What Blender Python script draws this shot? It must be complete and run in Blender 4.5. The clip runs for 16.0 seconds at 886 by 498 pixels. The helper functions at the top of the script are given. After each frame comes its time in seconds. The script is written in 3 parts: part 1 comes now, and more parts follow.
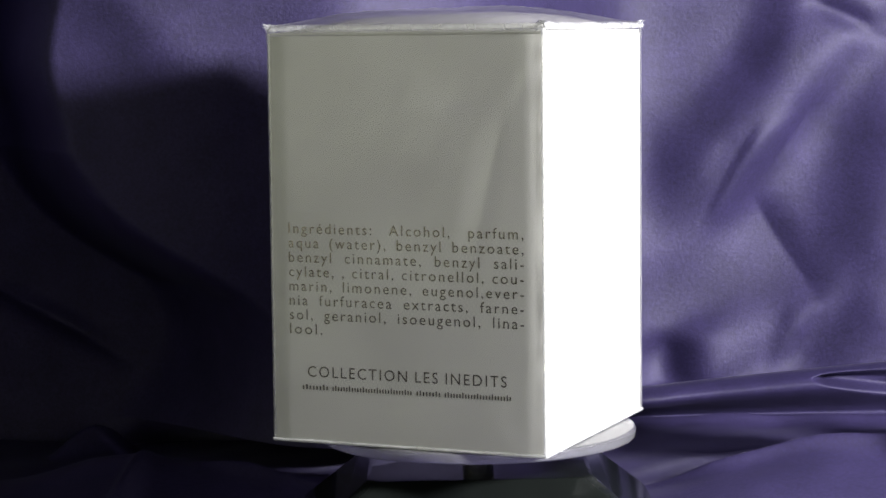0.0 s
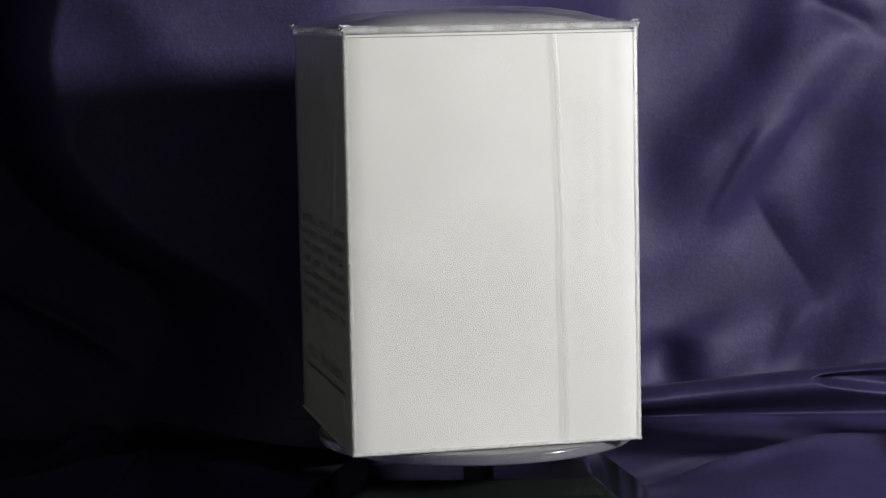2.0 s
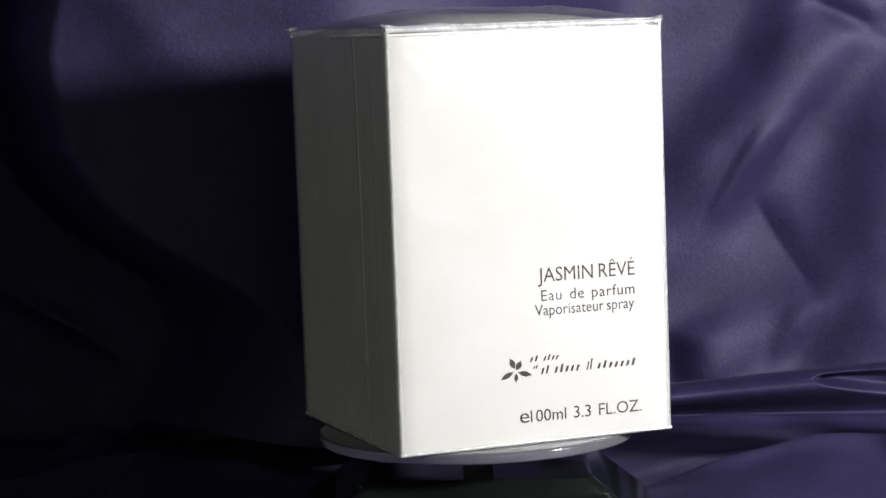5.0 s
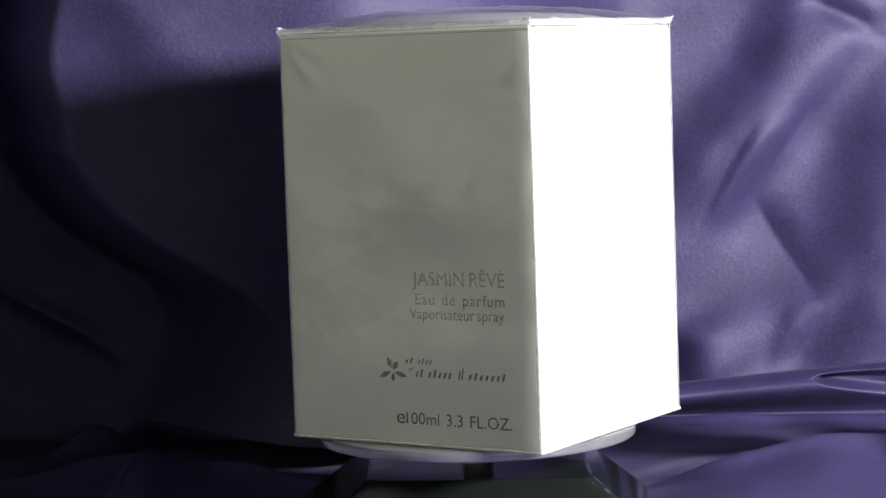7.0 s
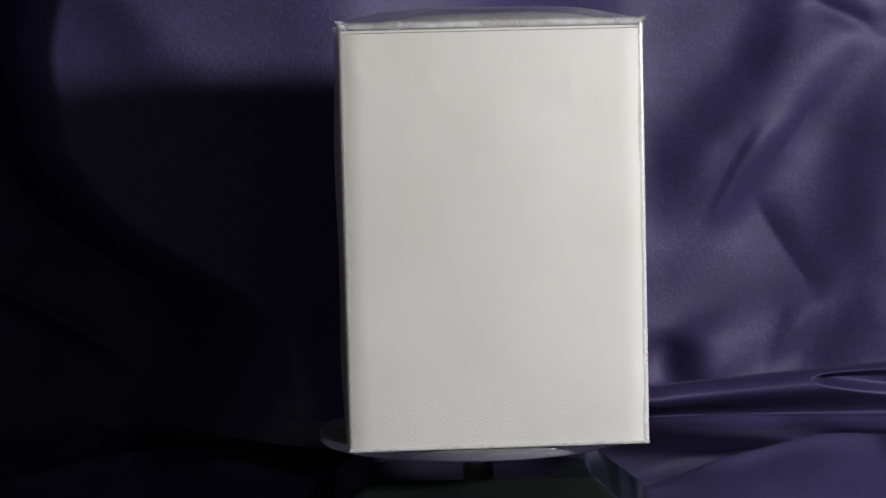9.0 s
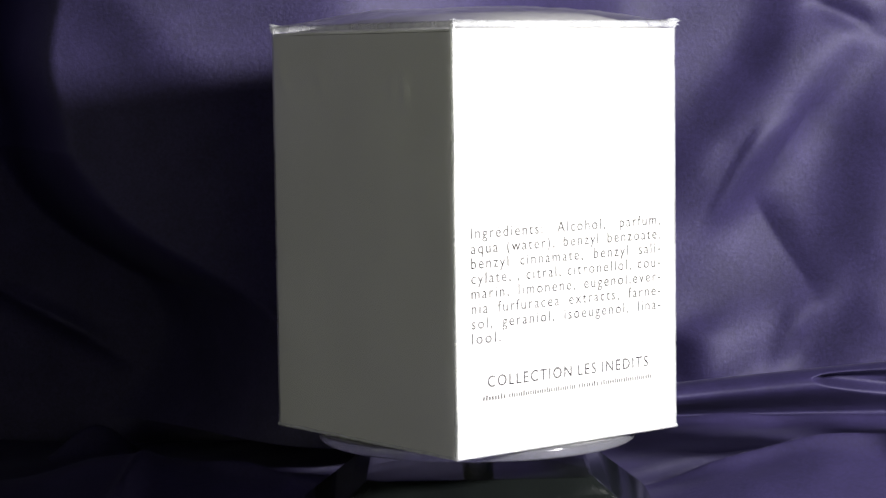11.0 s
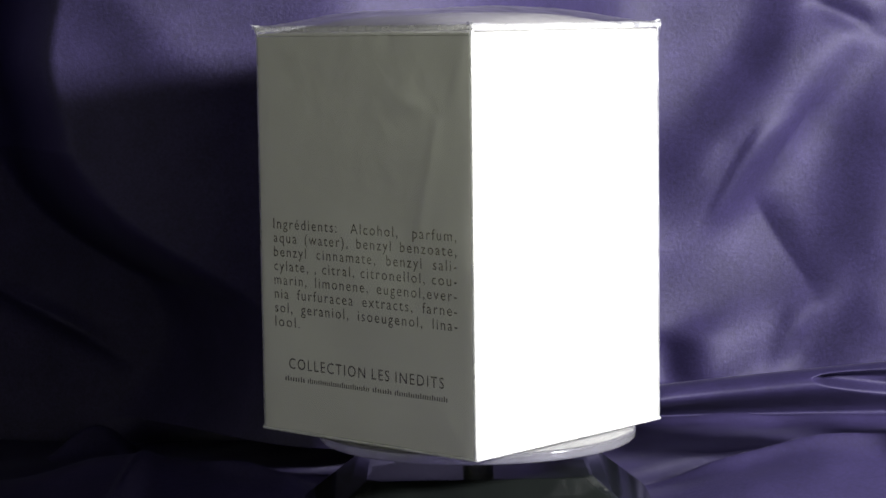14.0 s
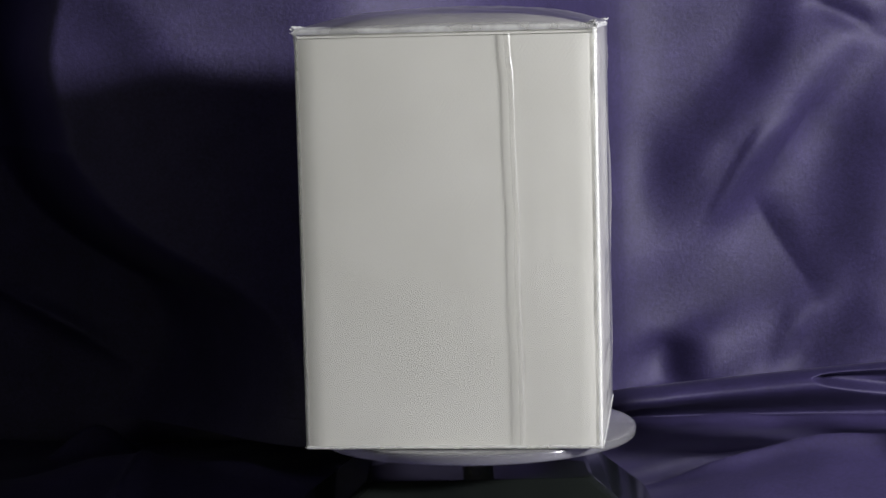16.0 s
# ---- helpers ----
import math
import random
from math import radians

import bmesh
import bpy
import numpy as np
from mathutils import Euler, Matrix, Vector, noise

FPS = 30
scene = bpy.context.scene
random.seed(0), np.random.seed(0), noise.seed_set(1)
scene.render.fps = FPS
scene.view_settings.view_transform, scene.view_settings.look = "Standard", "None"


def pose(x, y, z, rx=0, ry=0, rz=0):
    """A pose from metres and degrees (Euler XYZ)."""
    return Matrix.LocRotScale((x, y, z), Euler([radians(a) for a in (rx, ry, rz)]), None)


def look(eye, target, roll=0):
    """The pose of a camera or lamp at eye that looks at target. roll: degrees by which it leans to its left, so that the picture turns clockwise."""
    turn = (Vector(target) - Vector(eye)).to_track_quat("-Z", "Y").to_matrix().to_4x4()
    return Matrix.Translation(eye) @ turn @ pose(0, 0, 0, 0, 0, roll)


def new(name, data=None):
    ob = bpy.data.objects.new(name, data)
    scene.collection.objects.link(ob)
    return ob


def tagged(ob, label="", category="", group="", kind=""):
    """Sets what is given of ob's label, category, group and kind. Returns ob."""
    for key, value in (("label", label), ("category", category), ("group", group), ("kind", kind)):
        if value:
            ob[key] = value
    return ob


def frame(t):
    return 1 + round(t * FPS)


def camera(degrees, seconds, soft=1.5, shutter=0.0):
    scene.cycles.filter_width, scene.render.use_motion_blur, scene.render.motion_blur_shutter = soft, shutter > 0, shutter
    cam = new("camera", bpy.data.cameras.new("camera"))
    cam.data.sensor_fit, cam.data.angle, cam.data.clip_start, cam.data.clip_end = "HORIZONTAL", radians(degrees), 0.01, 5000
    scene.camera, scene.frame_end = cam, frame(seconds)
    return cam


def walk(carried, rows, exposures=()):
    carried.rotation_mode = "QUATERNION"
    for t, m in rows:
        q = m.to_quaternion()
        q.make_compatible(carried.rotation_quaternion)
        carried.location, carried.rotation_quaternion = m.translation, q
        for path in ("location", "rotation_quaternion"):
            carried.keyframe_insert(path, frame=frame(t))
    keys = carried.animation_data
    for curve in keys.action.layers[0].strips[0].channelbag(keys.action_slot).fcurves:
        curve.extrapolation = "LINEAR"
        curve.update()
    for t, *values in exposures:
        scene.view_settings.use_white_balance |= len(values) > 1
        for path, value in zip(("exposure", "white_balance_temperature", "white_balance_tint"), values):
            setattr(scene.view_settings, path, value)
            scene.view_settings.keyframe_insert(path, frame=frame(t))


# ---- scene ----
# ---- camera: it stands still ----
cam = camera(22.29, 16.0, soft=1.5)
EYE = (-0.00882, -0.65105, 0.11212)
VIEW = look(EYE, (-0.00882, 0.34895, 0.11212 - math.tan(0.09279)), -1.33)
# the clip's camera meters by itself: it darkens whenever a bright face swings round
METER = [(0, 0.0), (0.5, 0.0), (1, -0.57), (1.5, -1.2), (2, -1.33), (2.5, -1.17), (2.75, -0.8), (3, -0.37), (3.5, 0.0), (4, -0.07), (4.5, -0.5), (5, -1.0),
         (5.5, -1.25), (5.9, -1.1), (6.3, -0.45), (6.5, -0.2), (7, 0.18), (7.5, 0.05), (8, -0.55), (8.5, -1.27), (9, -1.25), (9.3, -1.1), (9.7, -0.3), (10.2, 0.1),
         (10.7, -0.1), (11.1, -0.5), (11.5, -1.1), (12, -1.3), (12.5, -1.12), (13, -0.4), (13.3, 0.0), (13.8, 0.0), (14.3, -0.57), (14.8, -1.2), (15.3, -1.33), (15.8, -1.17), (16, -0.9)]
walk(cam, [(0.0, VIEW), (16.0, VIEW)], METER)

# ---- light: a small lamp low on one side, and two dim fill lights added out of view ----
world = bpy.data.worlds.new("world")
scene.world = world
world.use_nodes = True
world.node_tree.nodes["Background"].inputs[0].default_value = (0.5, 0.6, 0.8, 1)
world.node_tree.nodes["Background"].inputs[1].default_value = 0.05


def lamp(name, eye, target, watts, size, color, size_y=None):
    data = bpy.data.lights.new(name, "AREA")
    data.shape = "RECTANGLE" if size_y else "DISK"
    data.size, data.energy, data.color = size, watts, color
    if size_y:
        data.size_y = size_y
    ob = new(name, data)
    ob.matrix_world = look(eye, target)
    return ob


lamp("desk_lamp_light", (0.509, -0.318, 0.214), (0, 0, 0.06), 12.4, 0.085, (0.975, 0.965, 1.0))
# added fills: glare from the left, and brightening from behind the camera
lamp("left_fill_light", (-1.50, -0.82, 0.27), (0, 0, 0.06), 2.9, 1.2, (0.96, 1.0, 0.76), 0.7)
lamp("front_fill_light", (0.85, -2.05, 0.32), (0, 0, 0.06), 4.2, 1.2, (0.96, 1.0, 0.77), 0.8)


# ---- materials ----
def material(name):
    m = bpy.data.materials.new(name)
    m.use_nodes = True
    return m, m.node_tree, m.node_tree.nodes["Principled BSDF"]


def node(tree, kind, **values):
    n = tree.nodes.new(kind)
    for key, value in values.items():
        n.inputs[key.replace("_", " ")].default_value = value
    return n


def coords(tree):
    return tree.nodes.new("ShaderNodeTexCoord").outputs["Object"]


def ramp(tree, fac, stops):
    n = tree.nodes.new("ShaderNodeValToRGB")
    while len(n.color_ramp.elements) < len(stops):
        n.color_ramp.elements.new(0.5)
    for e, (at, c) in zip(n.color_ramp.elements, stops):
        e.position, e.color = at, (*c, 1)
    tree.links.new(fac, n.inputs["Fac"])
    return n.outputs["Color"]


def bump(tree, height, strength, distance, normal=None):
    n = node(tree, "ShaderNodeBump", Strength=strength, Distance=distance)
    tree.links.new(height, n.inputs["Height"])
    if normal:
        tree.links.new(normal, n.inputs["Normal"])
    return n.outputs["Normal"]


def noise_tex(tree, scale, detail=3.0, rough=0.5, vector=None):
    n = node(tree, "ShaderNodeTexNoise", Scale=scale, Detail=detail, Roughness=rough)
    tree.links.new(vector or coords(tree), n.inputs["Vector"])
    return n.outputs["Fac"]


def plain(name, color, rough, scale=40.0, spread=0.12, metal=0.0, depth=0.0003):
    m, t, b = material(name)
    fac = noise_tex(t, scale, 5)
    lo = tuple(c * (1 - spread) for c in color)
    hi = tuple(min(1, c * (1 + spread)) for c in color)
    t.links.new(ramp(t, fac, [(0.3, lo), (0.7, hi)]), b.inputs["Base Color"])
    t.links.new(bump(t, noise_tex(t, scale * 8, 3), 0.3, depth), b.inputs["Normal"])
    b.inputs["Roughness"].default_value, b.inputs["Metallic"].default_value = rough, metal
    return m


def satin_material():
    m, t, b = material("purple_satin")
    broad, fine = noise_tex(t, 60, 6, 0.65), noise_tex(t, 800, 4, 0.75)
    tone = ramp(t, broad, [(0.3, (0.0250, 0.0192, 0.066)), (0.7, (0.0385, 0.0292, 0.099))])
    fleck = ramp(t, fine, [(0.3, (0.70, 0.70, 0.70)), (0.7, (1.25, 1.25, 1.25))])
    mix = t.nodes.new("ShaderNodeMix")
    mix.data_type, mix.blend_type = "RGBA", "MULTIPLY"
    mix.inputs[0].default_value = 1.0
    t.links.new(tone, mix.inputs[6])
    t.links.new(fleck, mix.inputs[7])
    t.links.new(mix.outputs[2], b.inputs["Base Color"])
    weave = bump(t, fine, 0.32, 0.0006)
    t.links.new(bump(t, noise_tex(t, 60, 4, 0.55), 0.085, 0.004, weave), b.inputs["Normal"])
    b.inputs["Roughness"].default_value = 0.6
    b.inputs["Metallic"].default_value = 0.14
    b.inputs["Sheen Weight"].default_value = 0.05
    b.inputs["Sheen Roughness"].default_value = 0.22
    b.inputs["Sheen Tint"].default_value = (0.75, 0.72, 1.0, 1)
    return m


def carton_material():
    m, t, b = material("embossed_white_card")
    tone = ramp(t, noise_tex(t, 35, 4), [(0.3, (0.74, 0.735, 0.68)), (0.7, (0.80, 0.795, 0.745))])
    # fine diamond embossing, about a millimetre apart; its shading is tinted into the colour
    waves = []
    axes = t.nodes.new("ShaderNodeSeparateXYZ")
    t.links.new(coords(t), axes.inputs[0])
    along = t.nodes.new("ShaderNodeMath")
    t.links.new(axes.outputs[0], along.inputs[0])
    t.links.new(axes.outputs[1], along.inputs[1])
    for tilt in (0.62, -0.62):
        slant = t.nodes.new("ShaderNodeMath")
        slant.operation, slant.inputs[1].default_value = "MULTIPLY_ADD", tilt
        t.links.new(axes.outputs[2], slant.inputs[0])
        t.links.new(along.outputs[0], slant.inputs[2])
        line = t.nodes.new("ShaderNodeCombineXYZ")
        t.links.new(slant.outputs[0], line.inputs[0])
        w = node(t, "ShaderNodeTexWave", Scale=250.0, Distortion=0.0)
        t.links.new(line.outputs[0], w.inputs["Vector"])
        waves.append(w.outputs["Fac"])
    both = t.nodes.new("ShaderNodeMath")
    both.operation = "MULTIPLY"
    t.links.new(waves[0], both.inputs[0])
    t.links.new(waves[1], both.inputs[1])
    emboss_shade = t.nodes.new("ShaderNodeMix")
    emboss_shade.data_type, emboss_shade.blend_type = "RGBA", "MULTIPLY"
    emboss_shade.inputs[0].default_value = 1.0
    t.links.new(tone, emboss_shade.inputs[6])
    t.links.new(ramp(t, both.outputs[0], [(0.0, (0.95,) * 3), (0.6, (1.03,) * 3)]), emboss_shade.inputs[7])
    t.links.new(emboss_shade.outputs[2], b.inputs["Base Color"])
    linen = bump(t, both.outputs[0], 0.04, 0.0001)
    t.links.new(bump(t, noise_tex(t, 22, 2), 0.05, 0.004, linen), b.inputs["Normal"])
    b.inputs["Roughness"].default_value = 0.6
    return m


def film_material():
    m, t, b = material("clear_cellophane")
    t.nodes.remove(b)
    wrinkle = bump(t, noise_tex(t, 40, 3, 0.5), 0.25, 0.004)
    wrinkle = bump(t, noise_tex(t, 260, 3), 0.10, 0.001, wrinkle)
    clear = node(t, "ShaderNodeBsdfTransparent", Color=(0.97, 0.97, 0.965, 1))
    gloss = node(t, "ShaderNodeBsdfGlossy", Color=(0.95, 0.95, 0.95, 1), Roughness=0.30)
    facing = node(t, "ShaderNodeLayerWeight", Blend=0.5)
    power = t.nodes.new("ShaderNodeMath")
    power.operation, power.inputs[1].default_value = "POWER", 4.0
    scale = t.nodes.new("ShaderNodeMath")
    scale.operation, scale.inputs[1].default_value, scale.inputs[2].default_value = "MULTIPLY_ADD", 0.8, 0.085
    t.links.new(facing.outputs["Facing"], power.inputs[0])
    t.links.new(power.outputs[0], scale.inputs[0])
    mix = t.nodes.new("ShaderNodeMixShader")
    t.links.new(wrinkle, gloss.inputs["Normal"])
    t.links.new(scale.outputs[0], mix.inputs[0])
    t.links.new(clear.outputs[0], mix.inputs[1])
    t.links.new(gloss.outputs[0], mix.inputs[2])
    t.links.new(mix.outputs[0], t.nodes["Material Output"].inputs["Surface"])
    return m


def ink_material(name, color):
    m, t, b = material(name)
    t.links.new(ramp(t, noise_tex(t, 1500, 2), [(0.3, tuple(c * 0.8 for c in color)), (0.7, color)]), b.inputs["Base Color"])
    b.inputs["Roughness"].default_value = 0.21
    b.inputs["Metallic"].default_value = 1.0
    return m


def acrylic_material(name, color, rough, transmission):
    m, t, b = material(name)
    t.links.new(ramp(t, noise_tex(t, 90, 3), [(0.3, tuple(c * 0.92 for c in color)), (0.7, color)]), b.inputs["Base Color"])
    t.links.new(ramp(t, noise_tex(t, 500, 4), [(0.4, (rough,) * 3), (0.75, (rough + 0.12,) * 3)]), b.inputs["Roughness"])
    b.inputs["Transmission Weight"].default_value = transmission
    b.inputs["IOR"].default_value = 1.49
    return m


def base_material():
    m, t, b = material("gloss_black_plastic")
    t.links.new(ramp(t, noise_tex(t, 30, 4), [(0.3, (0.005, 0.006, 0.006)), (0.7, (0.010, 0.012, 0.011))]), b.inputs["Base Color"])
    b.inputs["Specular IOR Level"].default_value = 0.16
    t.links.new(ramp(t, noise_tex(t, 300, 5), [(0.5, (0.04,) * 3), (0.85, (0.12,) * 3)]), b.inputs["Roughness"])
    return m


SATIN, CARD, FILM = satin_material(), carton_material(), film_material()
INK = ink_material("dark_bronze_ink", (0.23, 0.19, 0.15))
DISC = acrylic_material("milky_acrylic", (0.70, 0.70, 0.73), 0.08, 0.84)
CLEAR = acrylic_material("clear_acrylic", (0.95, 0.95, 0.95), 0.05, 0.92)
BLACK = base_material()
PAINT = plain("grey_wall_paint", (0.30, 0.29, 0.28), 0.8, 6, 0.06)
WOOD = plain("dark_table_wood", (0.10, 0.07, 0.05), 0.5, 12, 0.25)


# ---- mesh helpers ----
def part(name, bm, mat, parent=None, label="", smooth=True):
    me = bpy.data.meshes.new(name)
    bmesh.ops.recalc_face_normals(bm, faces=bm.faces)
    bm.to_mesh(me)
    bm.free()
    me.materials.append(mat)
    if smooth:
        me.polygons.foreach_set("use_smooth", [True] * len(me.polygons))
    ob = new(name, me)
    ob.parent = parent
    if label:
        tagged(ob, label)
    return ob


def grid_mesh(name, points, mat, parent=None):
    """A smooth sheet from an array of rows x columns x 3."""
    r, c = points.shape[:2]
    i = np.arange(r * c).reshape(r, c)
    quads = np.stack([i[:-1, :-1], i[:-1, 1:], i[1:, 1:], i[1:, :-1]], -1).reshape(-1, 4)
    me = bpy.data.meshes.new(name)
    me.from_pydata(points.reshape(-1, 3).tolist(), [], quads.tolist())
    me.materials.append(mat)
    me.polygons.foreach_set("use_smooth", [True] * len(me.polygons))
    ob = new(name, me)
    ob.parent = parent
    return ob


def box_bm(x0, y0, z0, x1, y1, z1, bevel=0.0, segments=2):
    bm = bmesh.new()
    bmesh.ops.create_cube(bm, size=1)
    for v in bm.verts:
        v.co = Vector(((x0 + x1) / 2 + v.co.x * (x1 - x0), (y0 + y1) / 2 + v.co.y * (y1 - y0), (z0 + z1) / 2 + v.co.z * (z1 - z0)))
    if bevel:
        bmesh.ops.bevel(bm, geom=bm.edges[:], offset=bevel, segments=segments, affect="EDGES", profile=0.5)
    return bm


def lathe_bm(profile, steps=96):
    bm = bmesh.new()
    rings = []
    for k in range(steps):
        a = 2 * math.pi * k / steps
        rings.append([bm.verts.new((r * math.cos(a), r * math.sin(a), z)) for r, z in profile])
    for k in range(steps):
        a, b = rings[k], rings[(k + 1) % steps]
        for j in range(len(profile) - 1):
            bm.faces.new((a[j], b[j], b[j + 1], a[j + 1]))
    bmesh.ops.remove_doubles(bm, verts=bm.verts, dist=1e-6)
    return bm


# ---- the room that closes the place, plain and dim ----
GROUND = -0.032
TABLE = GROUND - 0.004


def room():
    x0, x1, y0, y1, z0, z1 = -1.6, 1.6, -2.2, 1.6, -0.78, 1.75
    w = 0.12
    walls = (("wall_north", (x0 - w, y1, z0, x1 + w, y1 + w, z1)), ("wall_east", (x1, y0, z0, x1 + w, y1, z1)))
    for name, b in walls:
        tagged(part(name, box_bm(*b), PAINT, None, "", False), "plain grey painted room wall", "wall", kind="structure")
    # two walls have an opening, added for the fill lights
    west = [(x0 - w, a, c, x0, b, d) for a, b, c, d in ((y0, -1.5, z0, z1), (-0.14, y1, z0, z1), (-1.5, -0.14, z0, -0.15), (-1.5, -0.14, 0.7, z1))]
    south = [(a, y0 - w, c, b, y0, d) for a, b, c, d in ((x0 - w, 0.2, z0, z1), (1.5, x1 + w, z0, z1), (0.2, 1.5, z0, -0.12), (0.2, 1.5, 0.76, z1))]
    for name, pieces in (("wall_west", west), ("wall_south", south)):
        bm = bmesh.new()
        for b in pieces:
            piece = box_bm(*b)
            me = bpy.data.meshes.new("piece")
            piece.to_mesh(me)
            piece.free()
            bm.from_mesh(me)
            bpy.data.meshes.remove(me)
        tagged(part(name, bm, PAINT, None, "", False), "plain grey painted room wall with an opening for a fill light", "wall", kind="structure")
    tagged(part("ceiling", box_bm(x0, y0, z1, x1, y1, z1 + w), PAINT, None, "", False), "plain grey painted ceiling", "ceiling", kind="structure")
    tagged(part("floor", box_bm(x0, y0, z0 - w, x1, y1, z0), WOOD, None, "", False), "plain dark wooden room floor", "floor", kind="structure")
    table = tagged(new("table"), "dark wooden table under the purple cloth", "table")
    table.location = (0, 0, z0)
    part("tabletop", box_bm(-0.7, -0.45, TABLE - z0 - 0.03, 0.7, 0.7, TABLE - z0, 0.004), WOOD, table)
    for x in (-0.64, 0.64):
        for y in (-0.39, 0.64):
            part("leg", box_bm(x - 0.025, y - 0.025, 0, x + 0.025, y + 0.025, TABLE - z0 - 0.03, 0.003), WOOD, table)


# ---- the purple satin: one cloth that lies on the table and rises behind ----
def folds(a, b, rows):
    """Sum of cloth creases along segments, sharp along the crest, soft at the flanks and fading at both ends: (a0, b0, a1, b1, width, height)."""
    total = np.zeros_like(a)
    for a0, b0, a1, b1, width, height in rows:
        da, db = a1 - a0, b1 - b0
        length = math.hypot(da, db)
        s = ((a - a0) * da + (b - b0) * db) / (length * length)
        d = ((a - a0) * db - (b - b0) * da) / length
        fade = np.sin(math.pi * np.clip(s, 0, 1)) ** 1.2
        wide = width * (0.7 + 0.6 * np.clip(s, 0, 1))
        total += height * fade * np.exp(1 - np.sqrt(1 + (d / wide) ** 2))
    return total


def drift(a, b, size, seed):
    """Smooth random drift over a plane, about -1 to 1."""
    rng = np.random.default_rng(seed)
    total = np.zeros_like(a)
    for k in range(7):
        ka, kb = rng.normal(0, 1, 2) / size
        total += np.sin(ka * a + kb * b + rng.uniform(0, 6.28))
    return total / 4


def tilted(x, h, strips):
    """Slope of the sheet towards the lamp, summed over strips that fade at both ends."""
    total = np.zeros_like(x)
    for x0, h0, x1, h1, one, two, slope in strips:
        dx, dh = x1 - x0, h1 - h0
        length = math.hypot(dx, dh)
        s = ((x - x0) * dx + (h - h0) * dh) / (length * length)
        d = (-(x - x0) * dh + (h - h0) * dx) / length
        ends = np.clip((s + 0.15) / 0.4, 0, 1) * np.clip((1.15 - s) / 0.4, 0, 1)
        ends = ends * ends * (3 - 2 * ends)
        total += slope * ends * np.exp(-np.abs(d / np.where(d > 0, two, one)) ** 2.2)
    return total


def sheet_relief(px, pz):
    """Depth of the hanging sheet over across x up: the smoothest relief that has these slopes along the lamp's way."""
    n, x0, z0, span = 640, -0.06, -0.14, 0.40
    at = np.arange(n) * span / n
    x, z = np.meshgrid(x0 + at, z0 + at)
    wx, wz = x + 0.0015 * drift(x, z, 0.02, 11), z + 0.0015 * drift(x, z, 0.02, 12)
    inside = np.clip((0.21 - x) / 0.03, 0, 1) * np.clip((x - 0.02) / 0.02, 0, 1)
    slope = (tilted(wx, wz, TOWARDS) + tilted(wx, wz, AWAY)) * inside
    k = np.fft.fftfreq(n, span / n) * 2 * math.pi
    kx, kz = np.meshgrid(k, k)
    along, over = 0.925 * kx + 0.38 * kz, -0.38 * kx + 0.925 * kz
    depth = np.fft.ifft2(np.fft.fft2(slope) * (-1j * along) / (along ** 2 + 0.10 * over ** 2 + 200)).real
    depth = depth * np.clip((x - 0.02) / 0.03, 0, 1)
    fx, fz = np.clip((px - x0) / span * n, 0, n - 1.001), np.clip((pz - z0) / span * n, 0, n - 1.001)
    ix, iz = fx.astype(int), fz.astype(int)
    ax, az = fx - ix, fz - iz
    return (depth[iz, ix] * (1 - ax) + depth[iz, ix + 1] * ax) * (1 - az) + (depth[iz + 1, ix] * (1 - ax) + depth[iz + 1, ix + 1] * ax) * az


# the hanging sheet on the lamp's side: strips that tilt towards the lamp, and strips that tilt away from it:
# across, up, across, up, width on one side, width on the other, slope
TOWARDS = [
    (0.1542, 0.1148, 0.0993, 0.0418, 0.0096, 0.0106, 0.50),
    (0.1080, 0.0544, 0.0734, 0.0145, 0.0085, 0.0128, 0.12),
    (0.1317, 0.0837, 0.1177, 0.0606, 0.0053, 0.0011, 0.40),
    (0.0993, 0.0397, 0.1073, -0.0144, 0.0149, 0.0096, 0.05),
    (0.1472, 0.0171, 0.1192, -0.0092, 0.0047, 0.0047, 0.24),
    (0.1320, 0.1206, 0.1615, 0.1062, 0.0038, 0.0017, 0.30),
    (0.1521, 0.1254, 0.1658, 0.1125, 0.0053, 0.0043, 0.20),
    (0.0997, 0.0717, 0.0942, 0.0547, 0.0043, 0.0026, 0.15),
]
AWAY = [
    (0.1236, 0.1324, 0.1116, 0.0947, 0.0096, 0.0074, -0.50),
    (0.1149, 0.1031, 0.0739, 0.0531, 0.0106, 0.0106, -0.40),
    (0.0723, 0.0872, 0.0758, 0.0381, 0.0128, 0.0128, -0.38),
    (0.1118, 0.0752, 0.0921, 0.0405, 0.0019, 0.0032, -0.60),
    (0.1593, 0.0851, 0.1397, 0.0172, 0.0138, 0.0149, -0.62),
    (0.1122, 0.0501, 0.1343, 0.0109, 0.0013, 0.0085, -0.50),
    (0.1547, 0.0104, 0.1287, -0.0171, 0.0096, 0.0128, -0.60),
    (0.1225, 0.0069, 0.1148, -0.0156, 0.0038, 0.0032, -0.30),
    (0.1341, 0.1248, 0.1552, 0.1152, 0.0017, 0.0053, -0.70),
    (0.0796, -0.0008, 0.0825, -0.0246, 0.0072, 0.0098, -1.25),
    (0.0692, 0.0232, 0.1397, 0.0086, 0.0128, 0.0128, -0.16),
    (0.0771, 0.1334, 0.0849, 0.0826, 0.0149, 0.0128, -0.10),
]
WALL_FOLDS = [
    (-0.0486, 0.1734, -0.0223, 0.0421, 0.0168, 0.0060),
    (-0.1370, 0.1548, -0.0660, 0.0812, 0.0105, 0.0050),
    (-0.1800, 0.0339, -0.1027, -0.0165, 0.0029, 0.0060),
]
